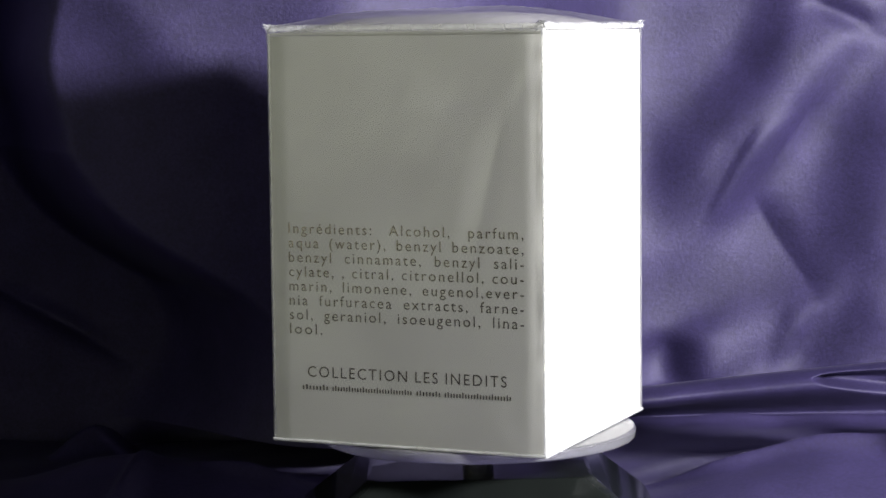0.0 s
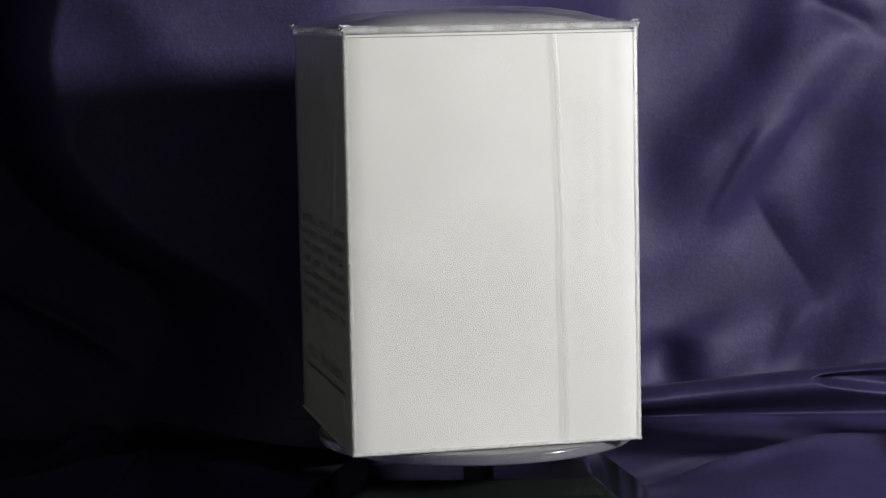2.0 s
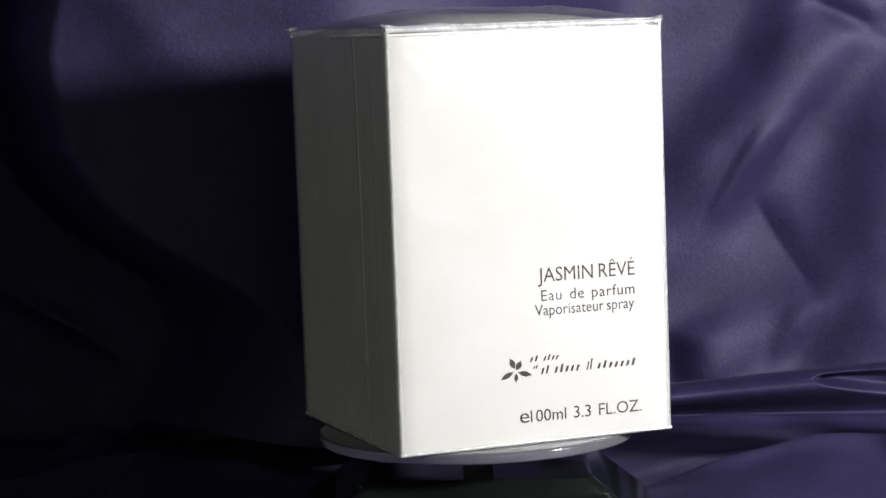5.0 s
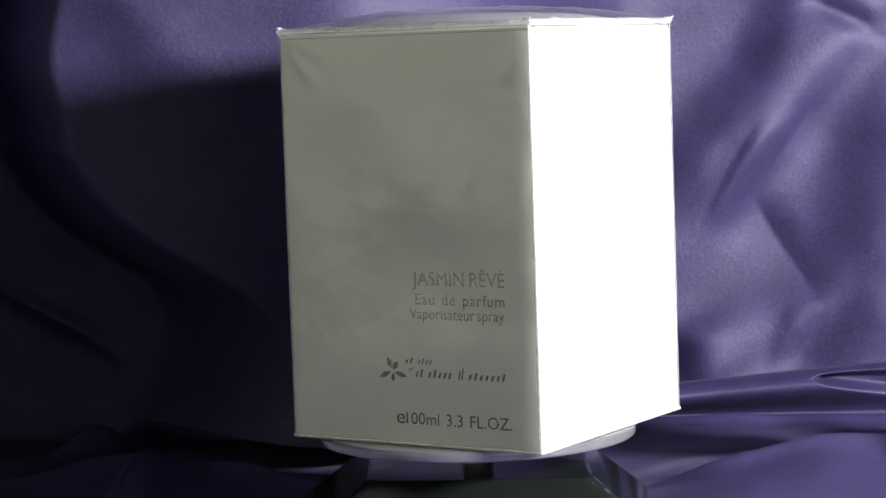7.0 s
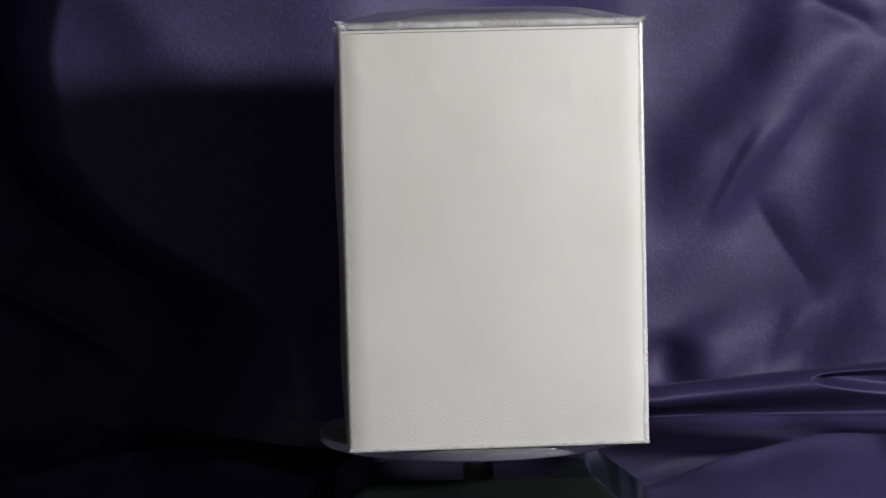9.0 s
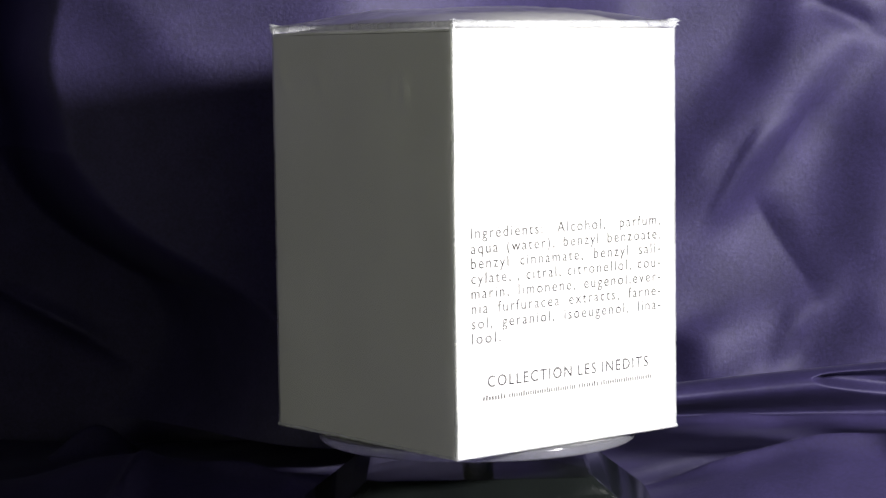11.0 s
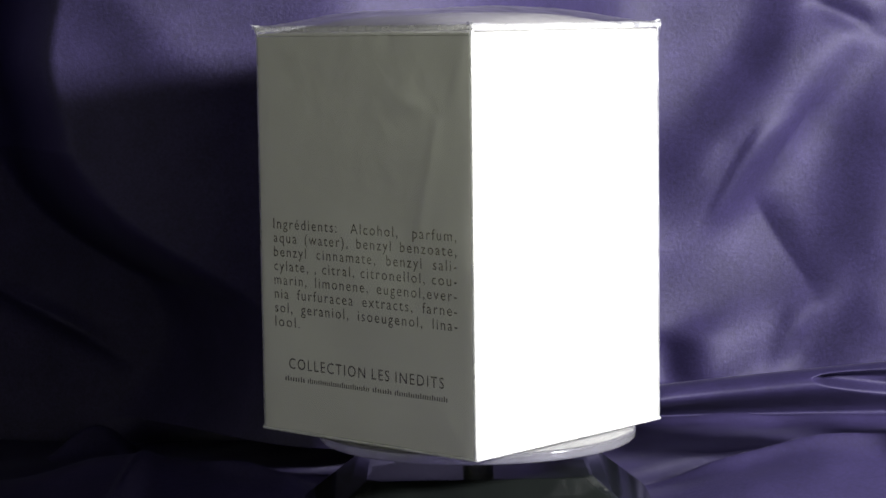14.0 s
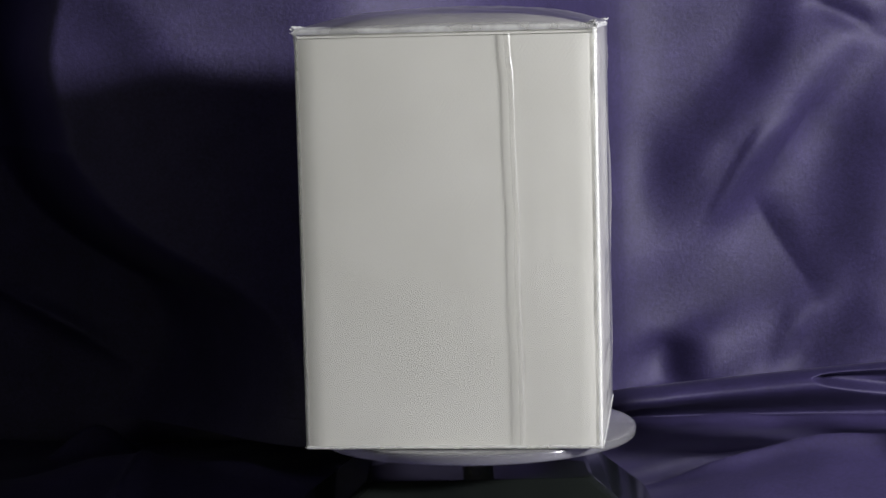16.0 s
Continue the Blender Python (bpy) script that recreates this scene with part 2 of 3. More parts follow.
FLOOR_FOLDS = [
    (-0.1035, 0.0780, -0.1125, 0.0000, 0.0028, 0.0080),
    (-0.2068, 0.1431, -0.1244, 0.2160, 0.0084, 0.0080),
    (-0.1612, 0.2146, -0.1169, 0.2255, 0.0025, 0.0050),
    (-0.1003, 0.1934, -0.0394, 0.1493, 0.0050, 0.0090),
    (-0.0900, 0.0700, -0.0460, 0.0560, 0.0030, 0.0045),
    (-0.1480, 0.1350, -0.1180, 0.1480, 0.0040, 0.0100),
    (0.0138, 0.1765, 0.2160, 0.1560, 0.0028, 0.0040),
    (0.0459, 0.0492, 0.1789, 0.0250, 0.0025, 0.0060),
    (0.0630, 0.1067, 0.2029, 0.1099, 0.0029, -0.0050),
]
# the foot of the rising part: a roll that leans over its own crease
ROLL = [(0.0, 0.0), (0.006, 0.0005), (0.005, 0.0030), (0.0005, 0.0062), (-0.0040, 0.0092), (-0.0075, 0.0120), (-0.0092, 0.0145), (-0.0085, 0.0168), (-0.0050, 0.0188), (0.002, 0.0200), (0.010, 0.0185), (0.0150, 0.0150), (0.0185, 0.0130), (0.0205, 0.0170), (0.0222, 0.028)]


def satin_cloth():
    xs = np.concatenate([np.linspace(-0.62, -0.205, 40), np.linspace(-0.204, 0.204, 620), np.linspace(0.205, 0.62, 40)])
    foot = 0.172 + 0.014 * np.tanh((xs - 0.01) / 0.05) - 0.1 * np.clip(xs - 0.06, 0, 0.2)
    # the part that lies on the table
    s = np.concatenate([np.linspace(-0.40, -0.02, 60), np.linspace(-0.0195, 0.2, 260)])
    x, f = np.meshgrid(xs, s)
    y = np.where(f > 0, f / 0.2 * foot[None, :], f)
    wx, wy = x + 0.004 * drift(x, y, 0.03, 1), y + 0.003 * drift(x, y, 0.03, 2)
    z = GROUND + (folds(wx, wy, FLOOR_FOLDS) + 0.0008 * drift(x, y, 0.015, 3)) * np.clip((y - 0.0) / 0.03, 0, 1)
    # a long low step on one side: flat behind, falling towards the front
    crest = 0.036 - 0.12 * (x - 0.1) + 0.004 * drift(x, y, 0.02, 8)
    step = np.where(y > crest, np.exp(-((y - crest) / 0.062) ** 2), np.exp(-((y - crest) / 0.028) ** 2))
    z = z + 0.0140 * step / (1 + np.exp(-(x - 0.072) / 0.013))
    # a mound with a sharp crest on the other side
    line = 0.071 + 0.05 * (x + 0.1075) + 0.003 * drift(x, y, 0.03, 10)
    z = z + 0.0125 * np.exp(-np.abs((x + 0.112) / 0.045) ** 1.6) * np.where(y > line, np.exp(-((y - line) / 0.007) ** 2), np.exp(-((y - line) / 0.026) ** 2))
    # unseen heap of the cloth at the lamp's side, added to cast shade
    z = z + 0.095 * np.exp(-((x - 0.170) / 0.018) ** 2 - ((y - 0.026) / 0.030) ** 2)
    z = z + 0.030 * np.exp(-((x - 0.180) / 0.015) ** 2 - ((y - 0.092) / 0.026) ** 2)
    lying = np.stack([x, y, z], -1)
    # the part that rises: first its foot, then the hanging sheet
    knots = np.linspace(0, 1, len(ROLL))
    ease = np.linspace(0, 1, 130)[1:]
    width = 0.05
    ry, rz = (np.mean([np.interp(np.clip(ease + o, 0, 1), knots, [p[c] for p in ROLL]) for o in np.linspace(-width, width, 9)], 0) for c in (0, 1))
    up = np.concatenate([np.linspace(0.0285, 0.165, 360), np.linspace(0.167, 0.5, 60)])
    h = np.concatenate([rz, up])
    dy = np.concatenate([ry, 0.0222 + 0.07 * (up - 0.028)])
    x, h2 = np.meshgrid(xs, h)
    rolled = 1 / (1 + np.exp(-(x - 0.0) / 0.02))
    size = 0.64 + 5.2 * np.clip(x - 0.07, 0, 0.10)
    low = np.clip((0.060 - h2) / 0.045, 0, 1)
    plain_dy = 0.05 * h2 + 0.004
    d2 = np.tile(dy[:, None], (1, len(xs)))
    yy = foot[None, :] + rolled * d2 + (1 - rolled) * plain_dy
    zz = GROUND + h2 * (1 + (size - 1) * low * rolled)
    wx, wz = x + 0.004 * drift(x, h2, 0.03, 4), h2 + GROUND + 0.004 * drift(x, h2, 0.03, 5)
    hang = np.clip((h2 - 0.014) / 0.045, 0, 1)
    hang = hang * hang * (3 - 2 * hang)
    yy = yy - hang * (folds(wx, wz, WALL_FOLDS) + 0.0006 * drift(x, h2, 0.016, 6))
    behind = np.clip((d2 - 0.006) / 0.012, 0, 1) * rolled
    yy = yy + behind * sheet_relief(x, zz)
    # a pocket that opens in the roll
    reach = np.clip((x - 0.1265) / 0.030, 0, 1.4) * (1 - np.clip((x - 0.20) / 0.02, 0, 1))
    half = 0.0003 + 0.0037 * reach ** 0.7
    middle = -0.0160 - 0.0014 * reach
    face = np.clip((0.005 - d2) / 0.003, 0, 1)
    yy = yy + face * np.clip(reach / 0.15, 0, 1) * 0.010 * np.exp(-np.abs((zz - middle) / half) ** 3)
    # one great fold hangs forward; beyond a curved edge the sheet turns back
    edge = -0.131 + 0.065 * (np.clip(0.11 - h2, 0, 1) / 0.058) ** 1.3 + 0.003 * drift(x, h2, 0.03, 7)
    # hidden behind the box the fold stays forward lower down, added to block the lamp
    edge = -0.127 - 0.03 * h2 - 0.012 * np.logaddexp(0, -(edge + 0.050) / 0.012) + 0.077 + 0.004 * drift(x, h2, 0.02, 9)
    away = np.clip((edge + 0.006 - x) / (0.045 + np.clip(0.06 - h2, 0, 0.06)), 0, 1)
    forward = 0.078 / (1 + np.exp((x - 0.035) / 0.012))
    yy = yy - forward * (1 - away * away * (3 - 2 * away)) * np.clip(h2 / 0.010, 0, 1)
    # out of view the sheet comes far forward, added to block the left fill
    side = np.clip((-0.20 - x) / 0.045, 0, 1)
    yy = yy - 0.13 * side * side * (3 - 2 * side) * np.clip(h2 / 0.03, 0, 1)
    rising = np.stack([x, yy, zz], -1)
    cloth = grid_mesh("satin_cloth", np.concatenate([lying, rising]), SATIN)
    tagged(cloth, "purple satin cloth draped in soft folds behind the turntable", "cloth")


# ---- turntable ----
SPIN, START, WOBBLE = -27.064, -23.2, 0.76
DISC_R = 0.0463


def turn(t):
    return pose(0, 0, 0, 0, 0, START + SPIN * t) @ pose(0, 0, 0, 0, WOBBLE, 0)


def turntable():
    thing = tagged(new("turntable"), "small turntable with a milky disc on a glossy black base", "turntable")
    thing.location = (0, 0, GROUND)
    up = -GROUND
    # base: a low square with wide sloping sides and a mirror-smooth top
    bm = bmesh.new()
    rings = []
    for half, z in ((0.054, 0.0), (0.054, 0.002), (0.0368, up - 0.0144), (0.0326, up - 0.0113), (0.0318, up - 0.0107), (0.0308, up - 0.0105)):
        ring = []
        r = 0.004
        for cx, cy, a0 in ((1, 1, 0), (-1, 1, 90), (-1, -1, 180), (1, -1, 270)):
            for k in range(5):
                a = radians(a0 + 22.5 * k)
                ring.append(bm.verts.new((cx * (half - r) + r * math.cos(a), cy * (half - r) + r * math.sin(a), z)))
        rings.append(ring)
    for a, b in zip(rings, rings[1:]):
        for k in range(20):
            bm.faces.new((a[k], a[(k + 1) % 20], b[(k + 1) % 20], b[k]))
    bm.faces.new(rings[-1])
    bm.faces.new(rings[0][::-1])
    part("base", bm, BLACK, thing, "glossy black plastic base with sloping sides", False)
    bm = lathe_bm([(0, up - 0.0105), (0.0046, up - 0.0105), (0.0046, up - 0.0034), (0.0028, up - 0.0034), (0.0028, up - 0.0095), (0, up - 0.0095)], 40)
    part("hub", bm, CLEAR, thing, "clear plastic hub")
    r, b = DISC_R, 0.0009
    prof = [(0, -0.0034), (r - b, -0.0034)]
    prof += [(r - b + b * math.sin(radians(a)), -0.0034 + b - b * math.cos(radians(a))) for a in (30, 60, 90)]
    prof += [(r - b + b * math.cos(radians(a)), -0.0002 - b + b * math.sin(radians(a))) for a in (0, 30, 60, 90)]
    prof += [(0, -0.0002)]
    disc = part("disc", lathe_bm(prof, 128), DISC, thing, "milky translucent acrylic disc")
    return thing, disc


# ---- the boxed bottle ----
SIDE, TALL = 0.0819, 0.115
CARD_TALL = TALL - 0.0014
HALF = SIDE / 2
# for each face: the way to its right, and its outward normal
FACES = {"text": ((1, 0), (0, -1)), "seam": ((0, 1), (1, 0)), "front": ((-1, 0), (0, 1)), "plain": ((0, -1), (-1, 0))}


def on_face(face, u, v, out):
    """A point of a face: u from -1 to 1 across, v metres up, out metres proud."""
    (rx, ry), (nx, ny) = FACES[face]
    return Vector((rx * u * HALF + nx * (HALF + out), ry * u * HALF + ny * (HALF + out), v))


def face_pose(face, u, v, out):
    (rx, ry), (nx, ny) = FACES[face]
    m = Matrix(((rx, 0, nx, 0), (ry, 0, ny, 0), (0, 1, 0, 0), (0, 0, 0, 1)))
    m.translation = on_face(face, u, v, out)
    return m


def dome(u, v):
    return (1 - abs(u) ** 3.4) * (1 - abs(v) ** 3.4)


def lettering(parent, face, words, left, right, base, cap, spacing=1.0, name="printed_line"):
    """One printed line: left and right from -1 to 1 across the face, base and cap height in metres."""
    data = bpy.data.curves.new("line", "FONT")
    data.body, data.resolution_u, data.extrude = words, 3, 0.0
    data.size = cap / 0.70
    data.space_character = spacing
    holder = new("line", data)

    def width():
        bpy.context.view_layer.update()
        return holder.dimensions.x

    want = (right - left) * HALF
    if " " in words:
        one = width()
        data.space_word = 2.0
        two = width()
        data.space_word = min(3.5, max(0.7, 1 + (want - one) / max(two - one, 1e-6)))
    stretch = want / width()
    me = bpy.data.meshes.new_from_object(holder)
    bpy.data.objects.remove(holder)
    me.name = name
    me.transform(Matrix.Translation((-min(v.co.x for v in me.vertices), 0, 0)))
    me.transform(Matrix.Diagonal((stretch, 1, 1, 1)))
    me.transform(face_pose(face, left, base, 0.00006))
    me.materials.clear()
    me.materials.append(INK)
    ob = new(name, me)
    ob.parent = parent
    return ob


def bar(parent, face, left, right, base, height, letters=1, slant=0.0):
    """Unreadable or withheld writing: a row of plain bars, one mesh for each word."""
    bm = bmesh.new()
    pitch = (right - left) / letters
    for k in range(letters):
        u0 = left + k * pitch
        u1 = u0 + pitch * (0.42 if letters > 1 else 1)
        tall = height * (1.35 if letters > 1 and k % 5 == 1 else 1)
        pts = [(u0, base), (u1, base), (u1 + slant, base + tall), (u0 + slant, base + tall)]
        low = [bm.verts.new(on_face(face, u, v, 0.00002)) for u, v in pts]
        top = [bm.verts.new(on_face(face, u, v, 0.00007)) for u, v in pts]
        bm.faces.new(top)
        for j in range(4):
            bm.faces.new((low[j], low[(j + 1) % 4], top[(j + 1) % 4], top[j]))
    return part("printed_bar", bm, INK, parent, "", False)


def petal(parent, face, u, v, length, width, angle):
    bm = bmesh.new()
    outline = [(0, 0), (0.3, 0.42), (0.6, 0.5), (1, 0), (0.6, -0.5), (0.3, -0.42)]
    c, s = math.cos(radians(angle)), math.sin(radians(angle))
    verts = []
    for a, b in outline:
        x, y = a * length, b * width
        verts.append(bm.verts.new(on_face(face, u + (x * c - y * s) / HALF, v + x * s + y * c, 0.00007)))
    bm.faces.new(verts)
    return part("petal", bm, INK, parent, "", False)


def perfume_box():
    box = tagged(new("boxed_bottle"), "white embossed card perfume box wrapped in clear cellophane", "box")
    # carton: walls that bow a little, and soft edges
    bm = bmesh.new()
    n = 14
    for face in FACES:
        rows = []
        for j in range(n + 1):
            v = CARD_TALL * j / n
            row = []
            for i in range(n + 1):
                u = -1 + 2 * i / n
                bow = 0.00003 * (1 - u * u) * (1 - (2 * j / n - 1) ** 2)
                row.append(bm.verts.new(on_face(face, u * 0.996, v, bow)))
            rows.append(row)
        for j in range(n):
            for i in range(n):
                bm.faces.new((rows[j][i], rows[j][i + 1], rows[j + 1][i + 1], rows[j + 1][i]))
    bmesh.ops.remove_doubles(bm, verts=bm.verts, dist=0.00025)
    for z in (0.0006, CARD_TALL - 0.0006):
        h = HALF - 0.0003
        bm.faces.new([bm.verts.new((x, y, z)) for x, y in ((-h, -h), (h, -h), (h, h), (-h, h))])
    corner = lambda v: abs(v.co.x) > HALF - 0.0006 and abs(v.co.y) > HALF - 0.0006
    bmesh.ops.bevel(bm, geom=[e for e in bm.edges if corner(e.verts[0]) and corner(e.verts[1]) and len(e.link_faces) == 2], offset=0.0005, segments=2, affect="EDGES", profile=0.5)
    part("carton", bm, CARD, box, "", True).data.set_sharp_from_angle(angle=radians(40))
    # lid panel: a thin card that swells upwards
    bm = bmesh.new()
    n = 20
    layers = []
    for low in (0.0, -0.0006):
        rows = []
        for j in range(n + 1):
            row = []
            for i in range(n + 1):
                u, v = -1 + 2 * i / n, -1 + 2 * j / n
                z = CARD_TALL + 0.00075 + 0.0052 * dome(u, v) * (1 + 0.15 * u - 0.1 * v) + low
                row.append(bm.verts.new((u * (HALF - 0.0003), v * (HALF - 0.0003), z)))
            rows.append(row)
        layers.append(rows)
    for rows in layers:
        for j in range(n):
            for i in range(n):
                bm.faces.new((rows[j][i], rows[j][i + 1], rows[j + 1][i + 1], rows[j + 1][i]))
    a, b = layers
    rim = lambda r: r[0] + [q[-1] for q in r[1:]] + r[-1][-2::-1] + [q[0] for q in r[-2:0:-1]]
    ra, rb = rim(a), rim(b)
    for k in range(len(ra)):
        bm.faces.new((ra[k], ra[(k + 1) % len(ra)], rb[(k + 1) % len(ra)], rb[k]))
    part("lid", bm, CARD, box, "slightly swollen card lid").data.set_sharp_from_angle(angle=radians(40))

    # printing on the two lettered faces
    lines = ("Ingrédients:  Alcohol,  parfum,", "aqua (water), benzyl benzoate,", "benzyl cinnamate, benzyl sali-", "cylate, , citral, citronellol, cou-",
             "marin, limonene, eugenol,ever-", "nia furfuracea extracts, farne-", "sol, geraniol, isoeugenol, lina-", "lool.")
    for k, words in enumerate(lines):
        right = 0.85 if k < 7 else -0.62
        lettering(box, "text", words, -0.865, right, 0.0589 - 0.00403 * k, 0.0030, 1.25)
    lettering(box, "text", "COLLECTION LES INEDITS", -0.735, 0.725, 0.0187, 0.0031, 1.24)
    for u0, u1, count in ((-0.775, -0.57, 8), (-0.55, 0.05, 29), (0.075, 0.26, 8), (0.28, 0.765, 23)):
        bar(box, "text", u0, u1, 0.0151, 0.0011, count)
    lettering(box, "front", "JASMIN RÊVÉ", 0.03, 0.755, 0.0448, 0.0040, 1.0)
    lettering(box, "front", "Eau de parfum", 0.05, 0.75, 0.0395, 0.0031, 1.1)
    lettering(box, "front", "Vaporisateur spray", 0.0, 0.745, 0.0355, 0.0031, 1.0)
    lettering(box, "front", "e", -0.135, -0.065, 0.0060, 0.0042, 1.0, "estimated_sign")
    lettering(box, "front", "100ml 3.3 FL.OZ.", -0.055, 0.78, 0.0060, 0.0034, 1.0)
    for u, v, length, width, angle in ((-0.16, 0.0200, 0.0034, 0.0016, 115), (-0.15, 0.0196, 0.0030, 0.0017, 60), (-0.17, 0.0192, 0.0044, 0.0015, 205),
                                       (-0.14, 0.0190, 0.0044, 0.0015, -15), (-0.15, 0.0188, 0.0026, 0.0012, 265)):
        petal(box, "front", u, v + 0.0013, length, width, angle)
    for u0, u1, v, h, count in ((-0.05, 0.02, 0.0213, 0.0010, 2), (0.05, 0.17, 0.0213, 0.0010, 4), (-0.03, 0.01, 0.0192, 0.0007, 2), (0.03, 0.10, 0.0176, 0.0014, 2),
                                (0.13, 0.33, 0.0176, 0.0014, 5), (0.37, 0.42, 0.0176, 0.0019, 2), (0.45, 0.755, 0.0176, 0.0013, 7)):
        bar(box, "front", u0, u1, v + 0.0016, h * 1.2, count, 0.014)
    wrapping(box)
    return box


# creases of the film on each face: across, up, across, up, width, height
CREASES = {
    "text": [(0.0300, 0.0960, 0.0195, 0.0480, 0.0009, 0.0006), (0.0270, 0.0930, 0.0080, 0.0985, 0.0012, 0.0003), (0.0400, 0.1120, 0.0330, 0.0930, 0.0007, 0.0004), (0.026, 0.016, 0.041, -0.002, 0.0006, 0.0005), (-0.036, 0.112, -0.010, 0.104, 0.0005, 0.0003)],
    "seam": [(0.0300, 0.118, 0.0312, -0.004, 0.0004, 0.0003), (0.0255, 0.108, 0.0262, 0.020, 0.0005, 0.0002), (-0.042, 0.008, -0.032, -0.002, 0.0006, 0.0005)],
    "front": [(-0.0420, 0.1160, -0.0270, 0.0990, 0.0006, 0.0006), (-0.0420, 0.1150, -0.0230, 0.1070, 0.0005, 0.0004), (0.0200, 0.0990, 0.0198, 0.0350, 0.0009, 0.0003), (0.0410, 0.1160, 0.0320, 0.0990, 0.0006, 0.0006)],
    "plain": [(-0.0420, 0.1170, -0.0310, 0.0920, 0.0007, 0.0007), (-0.0195, 0.1065, -0.0138, 0.0947, 0.0006, 0.0005), (0.0208, 0.1040, 0.0216, 0.0930, 0.0006, 0.0008), (0.0155, 0.1030, 0.0163, 0.0950, 0.0005, 0.0007), (0.0350, 0.0340, 0.0395, 0.0060, 0.0006, 0.0006)],
}


def bunched_film_material():
    m, t, b = material("bunched_cellophane")
    t.nodes.remove(b)
    crumple = bump(t, noise_tex(t, 400, 3, 0.6), 0.25, 0.001)
    clear = node(t, "ShaderNodeBsdfTransparent", Color=(0.96, 0.96, 0.95, 1))
    gloss = node(t, "ShaderNodeBsdfGlossy", Color=(0.95, 0.95, 0.95, 1), Roughness=0.25)
    milky = node(t, "ShaderNodeBsdfDiffuse", Color=(0.85, 0.86, 0.86, 1))
    one, two = t.nodes.new("ShaderNodeMixShader"), t.nodes.new("ShaderNodeMixShader")
    t.links.new(crumple, gloss.inputs["Normal"])
    t.links.new(crumple, milky.inputs["Normal"])
    # the large milky share puts the upright edges' highlights into the colour
    one.inputs[0].default_value = 0.7
    t.links.new(gloss.outputs[0], one.inputs[1])
    t.links.new(milky.outputs[0], one.inputs[2])
    t.links.new(ramp(t, noise_tex(t, 160, 3), [(0.35, (0.30,) * 3), (0.7, (0.75,) * 3)]), two.inputs[0])
    t.links.new(clear.outputs[0], two.inputs[1])
    t.links.new(one.outputs[0], two.inputs[2])
    t.links.new(two.outputs[0], t.nodes["Material Output"].inputs["Surface"])
    return m


def film_edges(box):
    """The film folded at the rim of the lid, a crumpled tuft at each top corner, and milky strips painted as highlights
    on the upright edges.
    """
    bunched = bunched_film_material()
    rng = random.Random(5)
    for sx, sy in ((1, -1), (1, 1), (-1, 1), (-1, -1)):
        bm = bmesh.new()
        rows = []
        for j in range(41):
            z = TALL * j / 40
            wide = 0.0010 + 0.0002 * noise.noise(Vector((sx, sy, z * 90)))
            c = HALF + 0.00022 + 0.00006 * noise.noise(Vector((sx * 3, sy * 3, z * 60)))
            rows.append([bm.verts.new((sx * x, sy * y, z)) for x, y in ((c - wide, c), (c - 0.0004, c), (c, c - 0.0004), (c, c - wide))])
        for a, b in zip(rows, rows[1:]):
            for k in range(3):
                bm.faces.new((a[k], a[k + 1], b[k + 1], b[k]))
        part("film_edge_glint", bm, bunched, box)
        # the tuft: a few crumpled points
        bm = bmesh.new()
        for k in range(7):
            a = math.atan2(sy, sx) + rng.uniform(-1.1, 1.1)
            reach, lift = rng.uniform(0.0008, 0.0019), rng.uniform(-0.0004, 0.0016)
            root = Vector((sx * (HALF - rng.uniform(0.0, 0.0035)), sy * (HALF - rng.uniform(0.0, 0.0035)), TALL + rng.uniform(-0.0006, 0.0012)))
            tip = Vector((sx * HALF + reach * math.cos(a), sy * HALF + reach * math.sin(a), TALL + 0.0006 + lift))
            side = Vector((-math.sin(a), math.cos(a), 0.6)) * rng.uniform(0.0005, 0.0011)
            v = [bm.verts.new(q) for q in (root - side, root + side, tip, (root + tip) / 2 + Vector((0, 0, 0.0006)))]
            bm.faces.new((v[0], v[3], v[2]))
            bm.faces.new((v[3], v[1], v[2]))
        part("film_tuft", bm, bunched, box, "", False)
    # the folded rim round the lid
    for face in FACES:
        bm = bmesh.new()
        rows = []
        for j in range(41):
            u = -1 + j / 20
            lift = 0.0004 * noise.noise(Vector((u * 4, len(face), 2)))
            rows.append([bm.verts.new(on_face(face, u, z, out)) for z, out in ((TALL - 0.0002, 0.0004), (TALL + 0.0005, 0.0006), (TALL + 0.0012 + lift, 0.0003), (TALL + 0.0017 + lift, -0.0008))])
        for a, b in zip(rows, rows[1:]):
            for k in range(3):
                bm.faces.new((a[k], a[k + 1], b[k + 1], b[k]))
        part("film_rim", bm, bunched, box)
        # the folded hem at the foot
        bm = bmesh.new()
        rows = []
        for j in range(41):
            u = -1 + j / 20
            lift = 0.0002 * noise.noise(Vector((u * 5, len(face), 7)))
            rows.append([bm.verts.new(on_face(face, u, z, out)) for z, out in ((0.0001, -0.0004), (0.0002, 0.0005), (0.0006 + lift, 0.0006), (0.0010 + lift, 0.0003))])
        for a, b in zip(rows, rows[1:]):
            for k in range(3):
                bm.faces.new((a[k], a[k + 1], b[k + 1], b[k]))
        part("film_hem", bm, bunched, box)


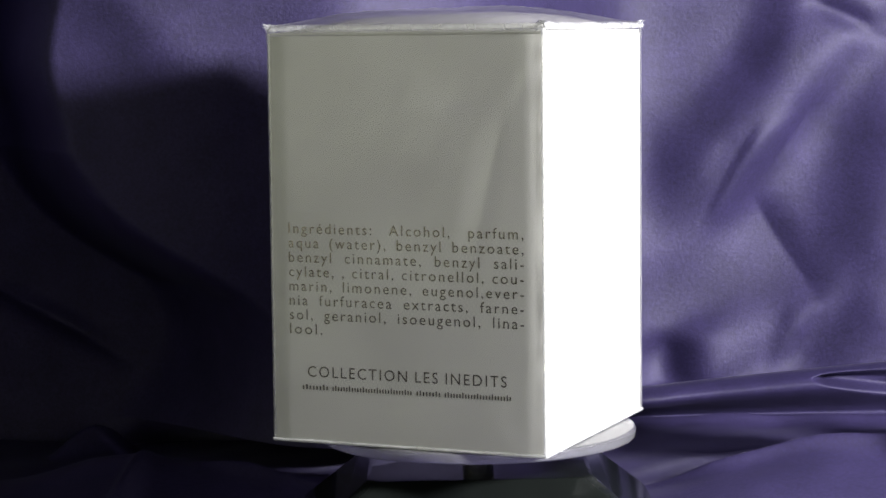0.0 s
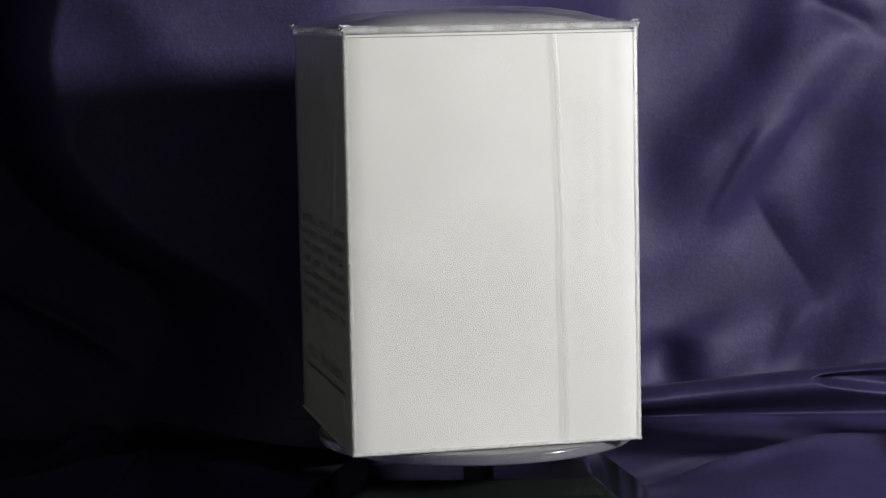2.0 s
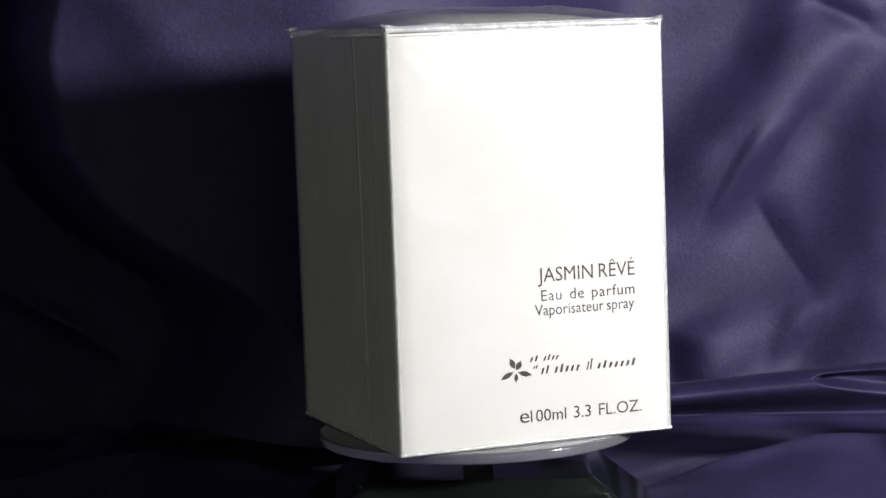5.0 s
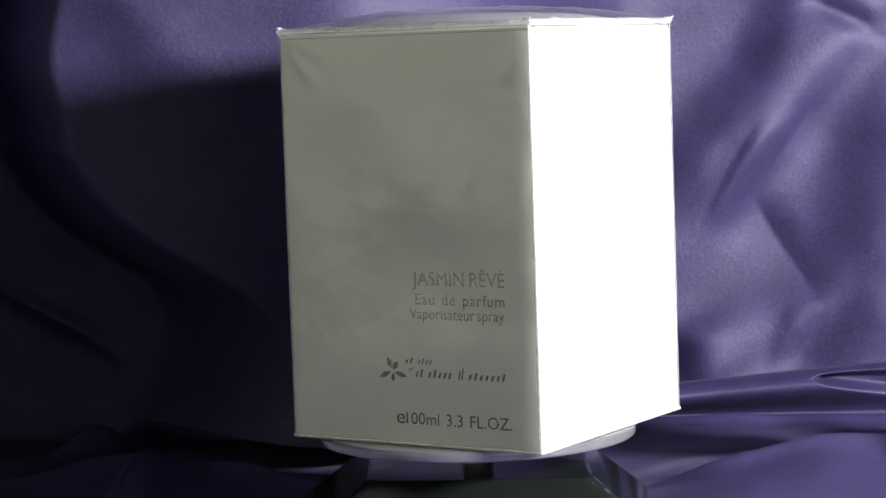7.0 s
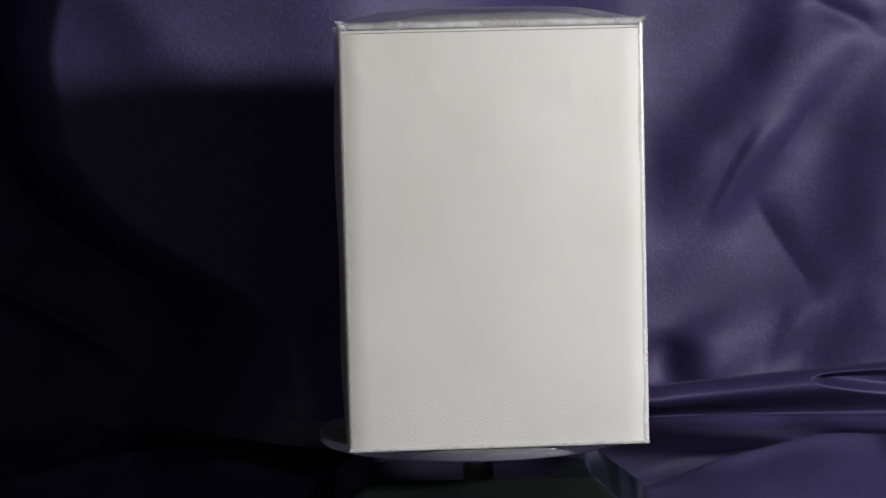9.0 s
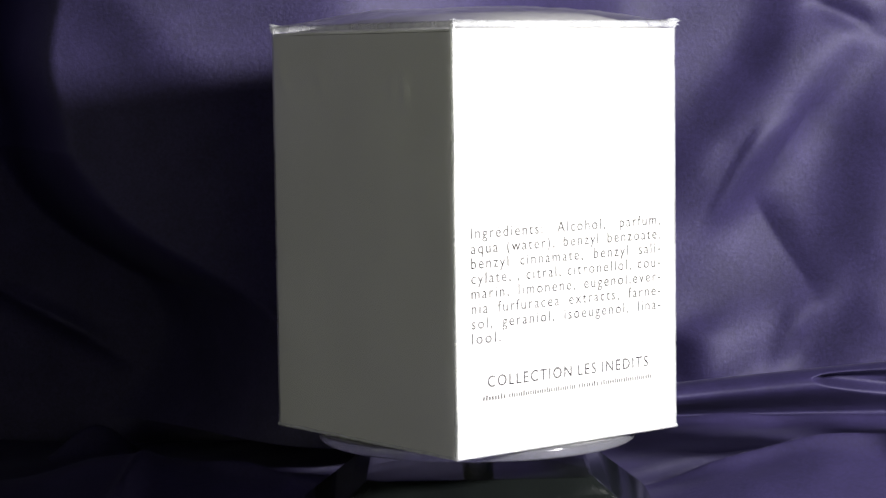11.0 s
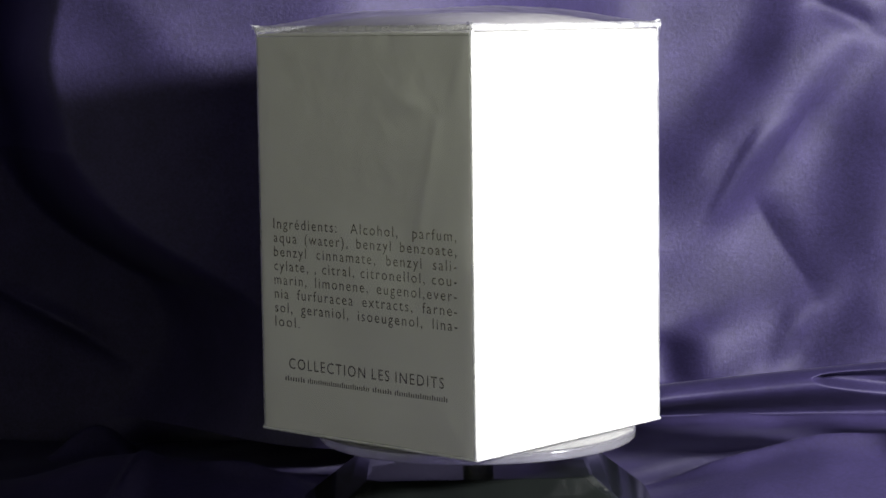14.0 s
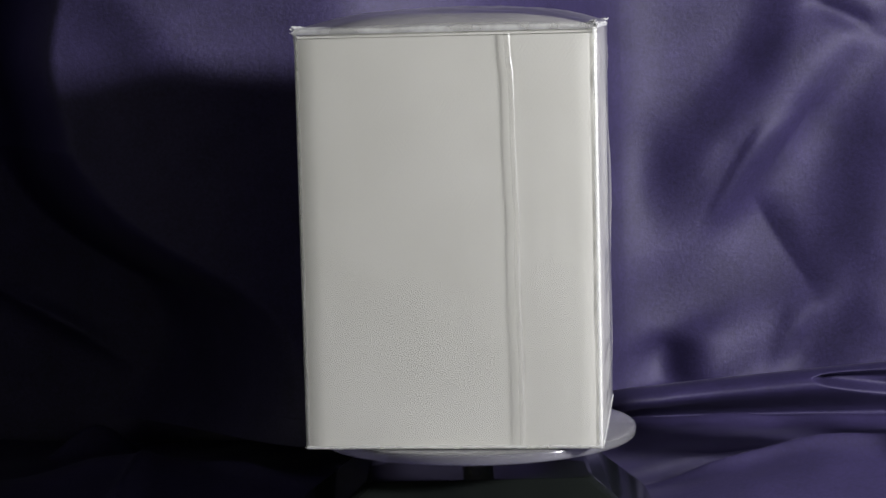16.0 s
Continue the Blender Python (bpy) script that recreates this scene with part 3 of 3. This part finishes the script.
def wrapping(box):
    """The cellophane: loose sides with creases, a puffed top, small ears at the corners."""
    bulge = {"text": 0.0010, "seam": 0.0011, "front": 0.0016, "plain": 0.0009}
    bm = bmesh.new()
    n, m = 60, 84
    for face in FACES:
        rows = []
        for j in range(m + 1):
            v = -0.0002 + (TALL + 0.0016) * j / m
            row = []
            for i in range(n + 1):
                u = -1 + 2 * i / n
                inner = (1 - u * u) * (1 - (2 * j / m - 1) ** 4)
                p = on_face(face, u, v, 0)
                wavy = 0.55 + 0.7 * noise.noise(p * 30) + 0.12 * noise.noise(Vector((p.x * 120, p.y * 120, p.z * 28)))
                out = 0.0003 + bulge[face] * inner * max(0, wavy) + float(folds(np.array(u * HALF), np.array(v), CREASES[face])) * (1 - u ** 8)
                ear = max(0, (abs(u) - 0.93) / 0.07) * max(0, (j / m - 0.95) / 0.05)
                q = on_face(face, u * (1 + 0.0003 / HALF) + math.copysign(0.012 * ear, u), v + 0.0008 * ear, out + 0.0005 * ear)
                row.append(bm.verts.new(q))
            rows.append(row)
        for j in range(m):
            for i in range(n):
                bm.faces.new((rows[j][i], rows[j][i + 1], rows[j + 1][i + 1], rows[j + 1][i]))
    rows = []
    h = HALF + 0.0004
    for j in range(n + 1):
        row = []
        for i in range(n + 1):
            u, v = -1 + 2 * i / n, -1 + 2 * j / n
            p = Vector((u, v, 0))
            z = TALL + 0.0015 + 0.0046 * dome(u, v) * (1 + 0.2 * noise.noise(p * 1.6)) + 0.0004 * noise.noise(p * 7) * dome(u, v)
            row.append(bm.verts.new((u * h, v * h, z)))
        rows.append(row)
    for j in range(n):
        for i in range(n):
            bm.faces.new((rows[j][i], rows[j][i + 1], rows[j + 1][i + 1], rows[j + 1][i]))
    bmesh.ops.remove_doubles(bm, verts=bm.verts, dist=0.0002)
    corner = lambda v: abs(v.co.x) > HALF and abs(v.co.y) > HALF
    bmesh.ops.bevel(bm, geom=[e for e in bm.edges if corner(e.verts[0]) and corner(e.verts[1]) and len(e.link_faces) == 2], offset=0.0007, segments=3, affect="EDGES", profile=0.5)
    part("wrapping_film", bm, FILM, box, "clear creased cellophane wrapping").data.set_sharp_from_angle(angle=radians(50))
    # the welded overlap on one side: a narrow wavering ridge
    bm = bmesh.new()
    rows = []
    for j in range(61):
        v = 0.001 + (TALL - 0.002) * j / 60
        shift = 0.022 * noise.noise(Vector((v * 34, 3, 0))) + 0.006 * noise.noise(Vector((v * 190, 8, 0))) - 0.055 * (v / TALL) ** 3
        row = []
        for k, (du, lift) in enumerate(((-0.022, 0.0009), (-0.008, 0.0013), (0.0, 0.0014), (0.006, 0.0013), (0.016, 0.0009))):
            fade = 1 - (0.3 if k == 2 else 0.0) * (v / TALL) ** 2
            row.append(bm.verts.new(on_face("seam", 0.47 + du + shift, v, lift * fade)))
        rows.append(row)
    for j in range(60):
        for i in range(4):
            bm.faces.new((rows[j][i], rows[j][i + 1], rows[j + 1][i + 1], rows[j + 1][i]))
    part("film_seam", bm, FILM, box, "wavering cellophane overlap seam")
    film_edges(box)


room()
satin_cloth()
STAND, PLATE = turntable()
BOX = perfume_box()


# ---- what moves: the disc turns, and the box on it ----
def motions():
    times = [k * 0.25 for k in range(65)]
    walk(PLATE, [(t, pose(0, 0, -GROUND) @ turn(t)) for t in times])
    walk(BOX, [(t, turn(t) @ pose(-0.0029, -0.0030, 0)) for t in times])


motions()
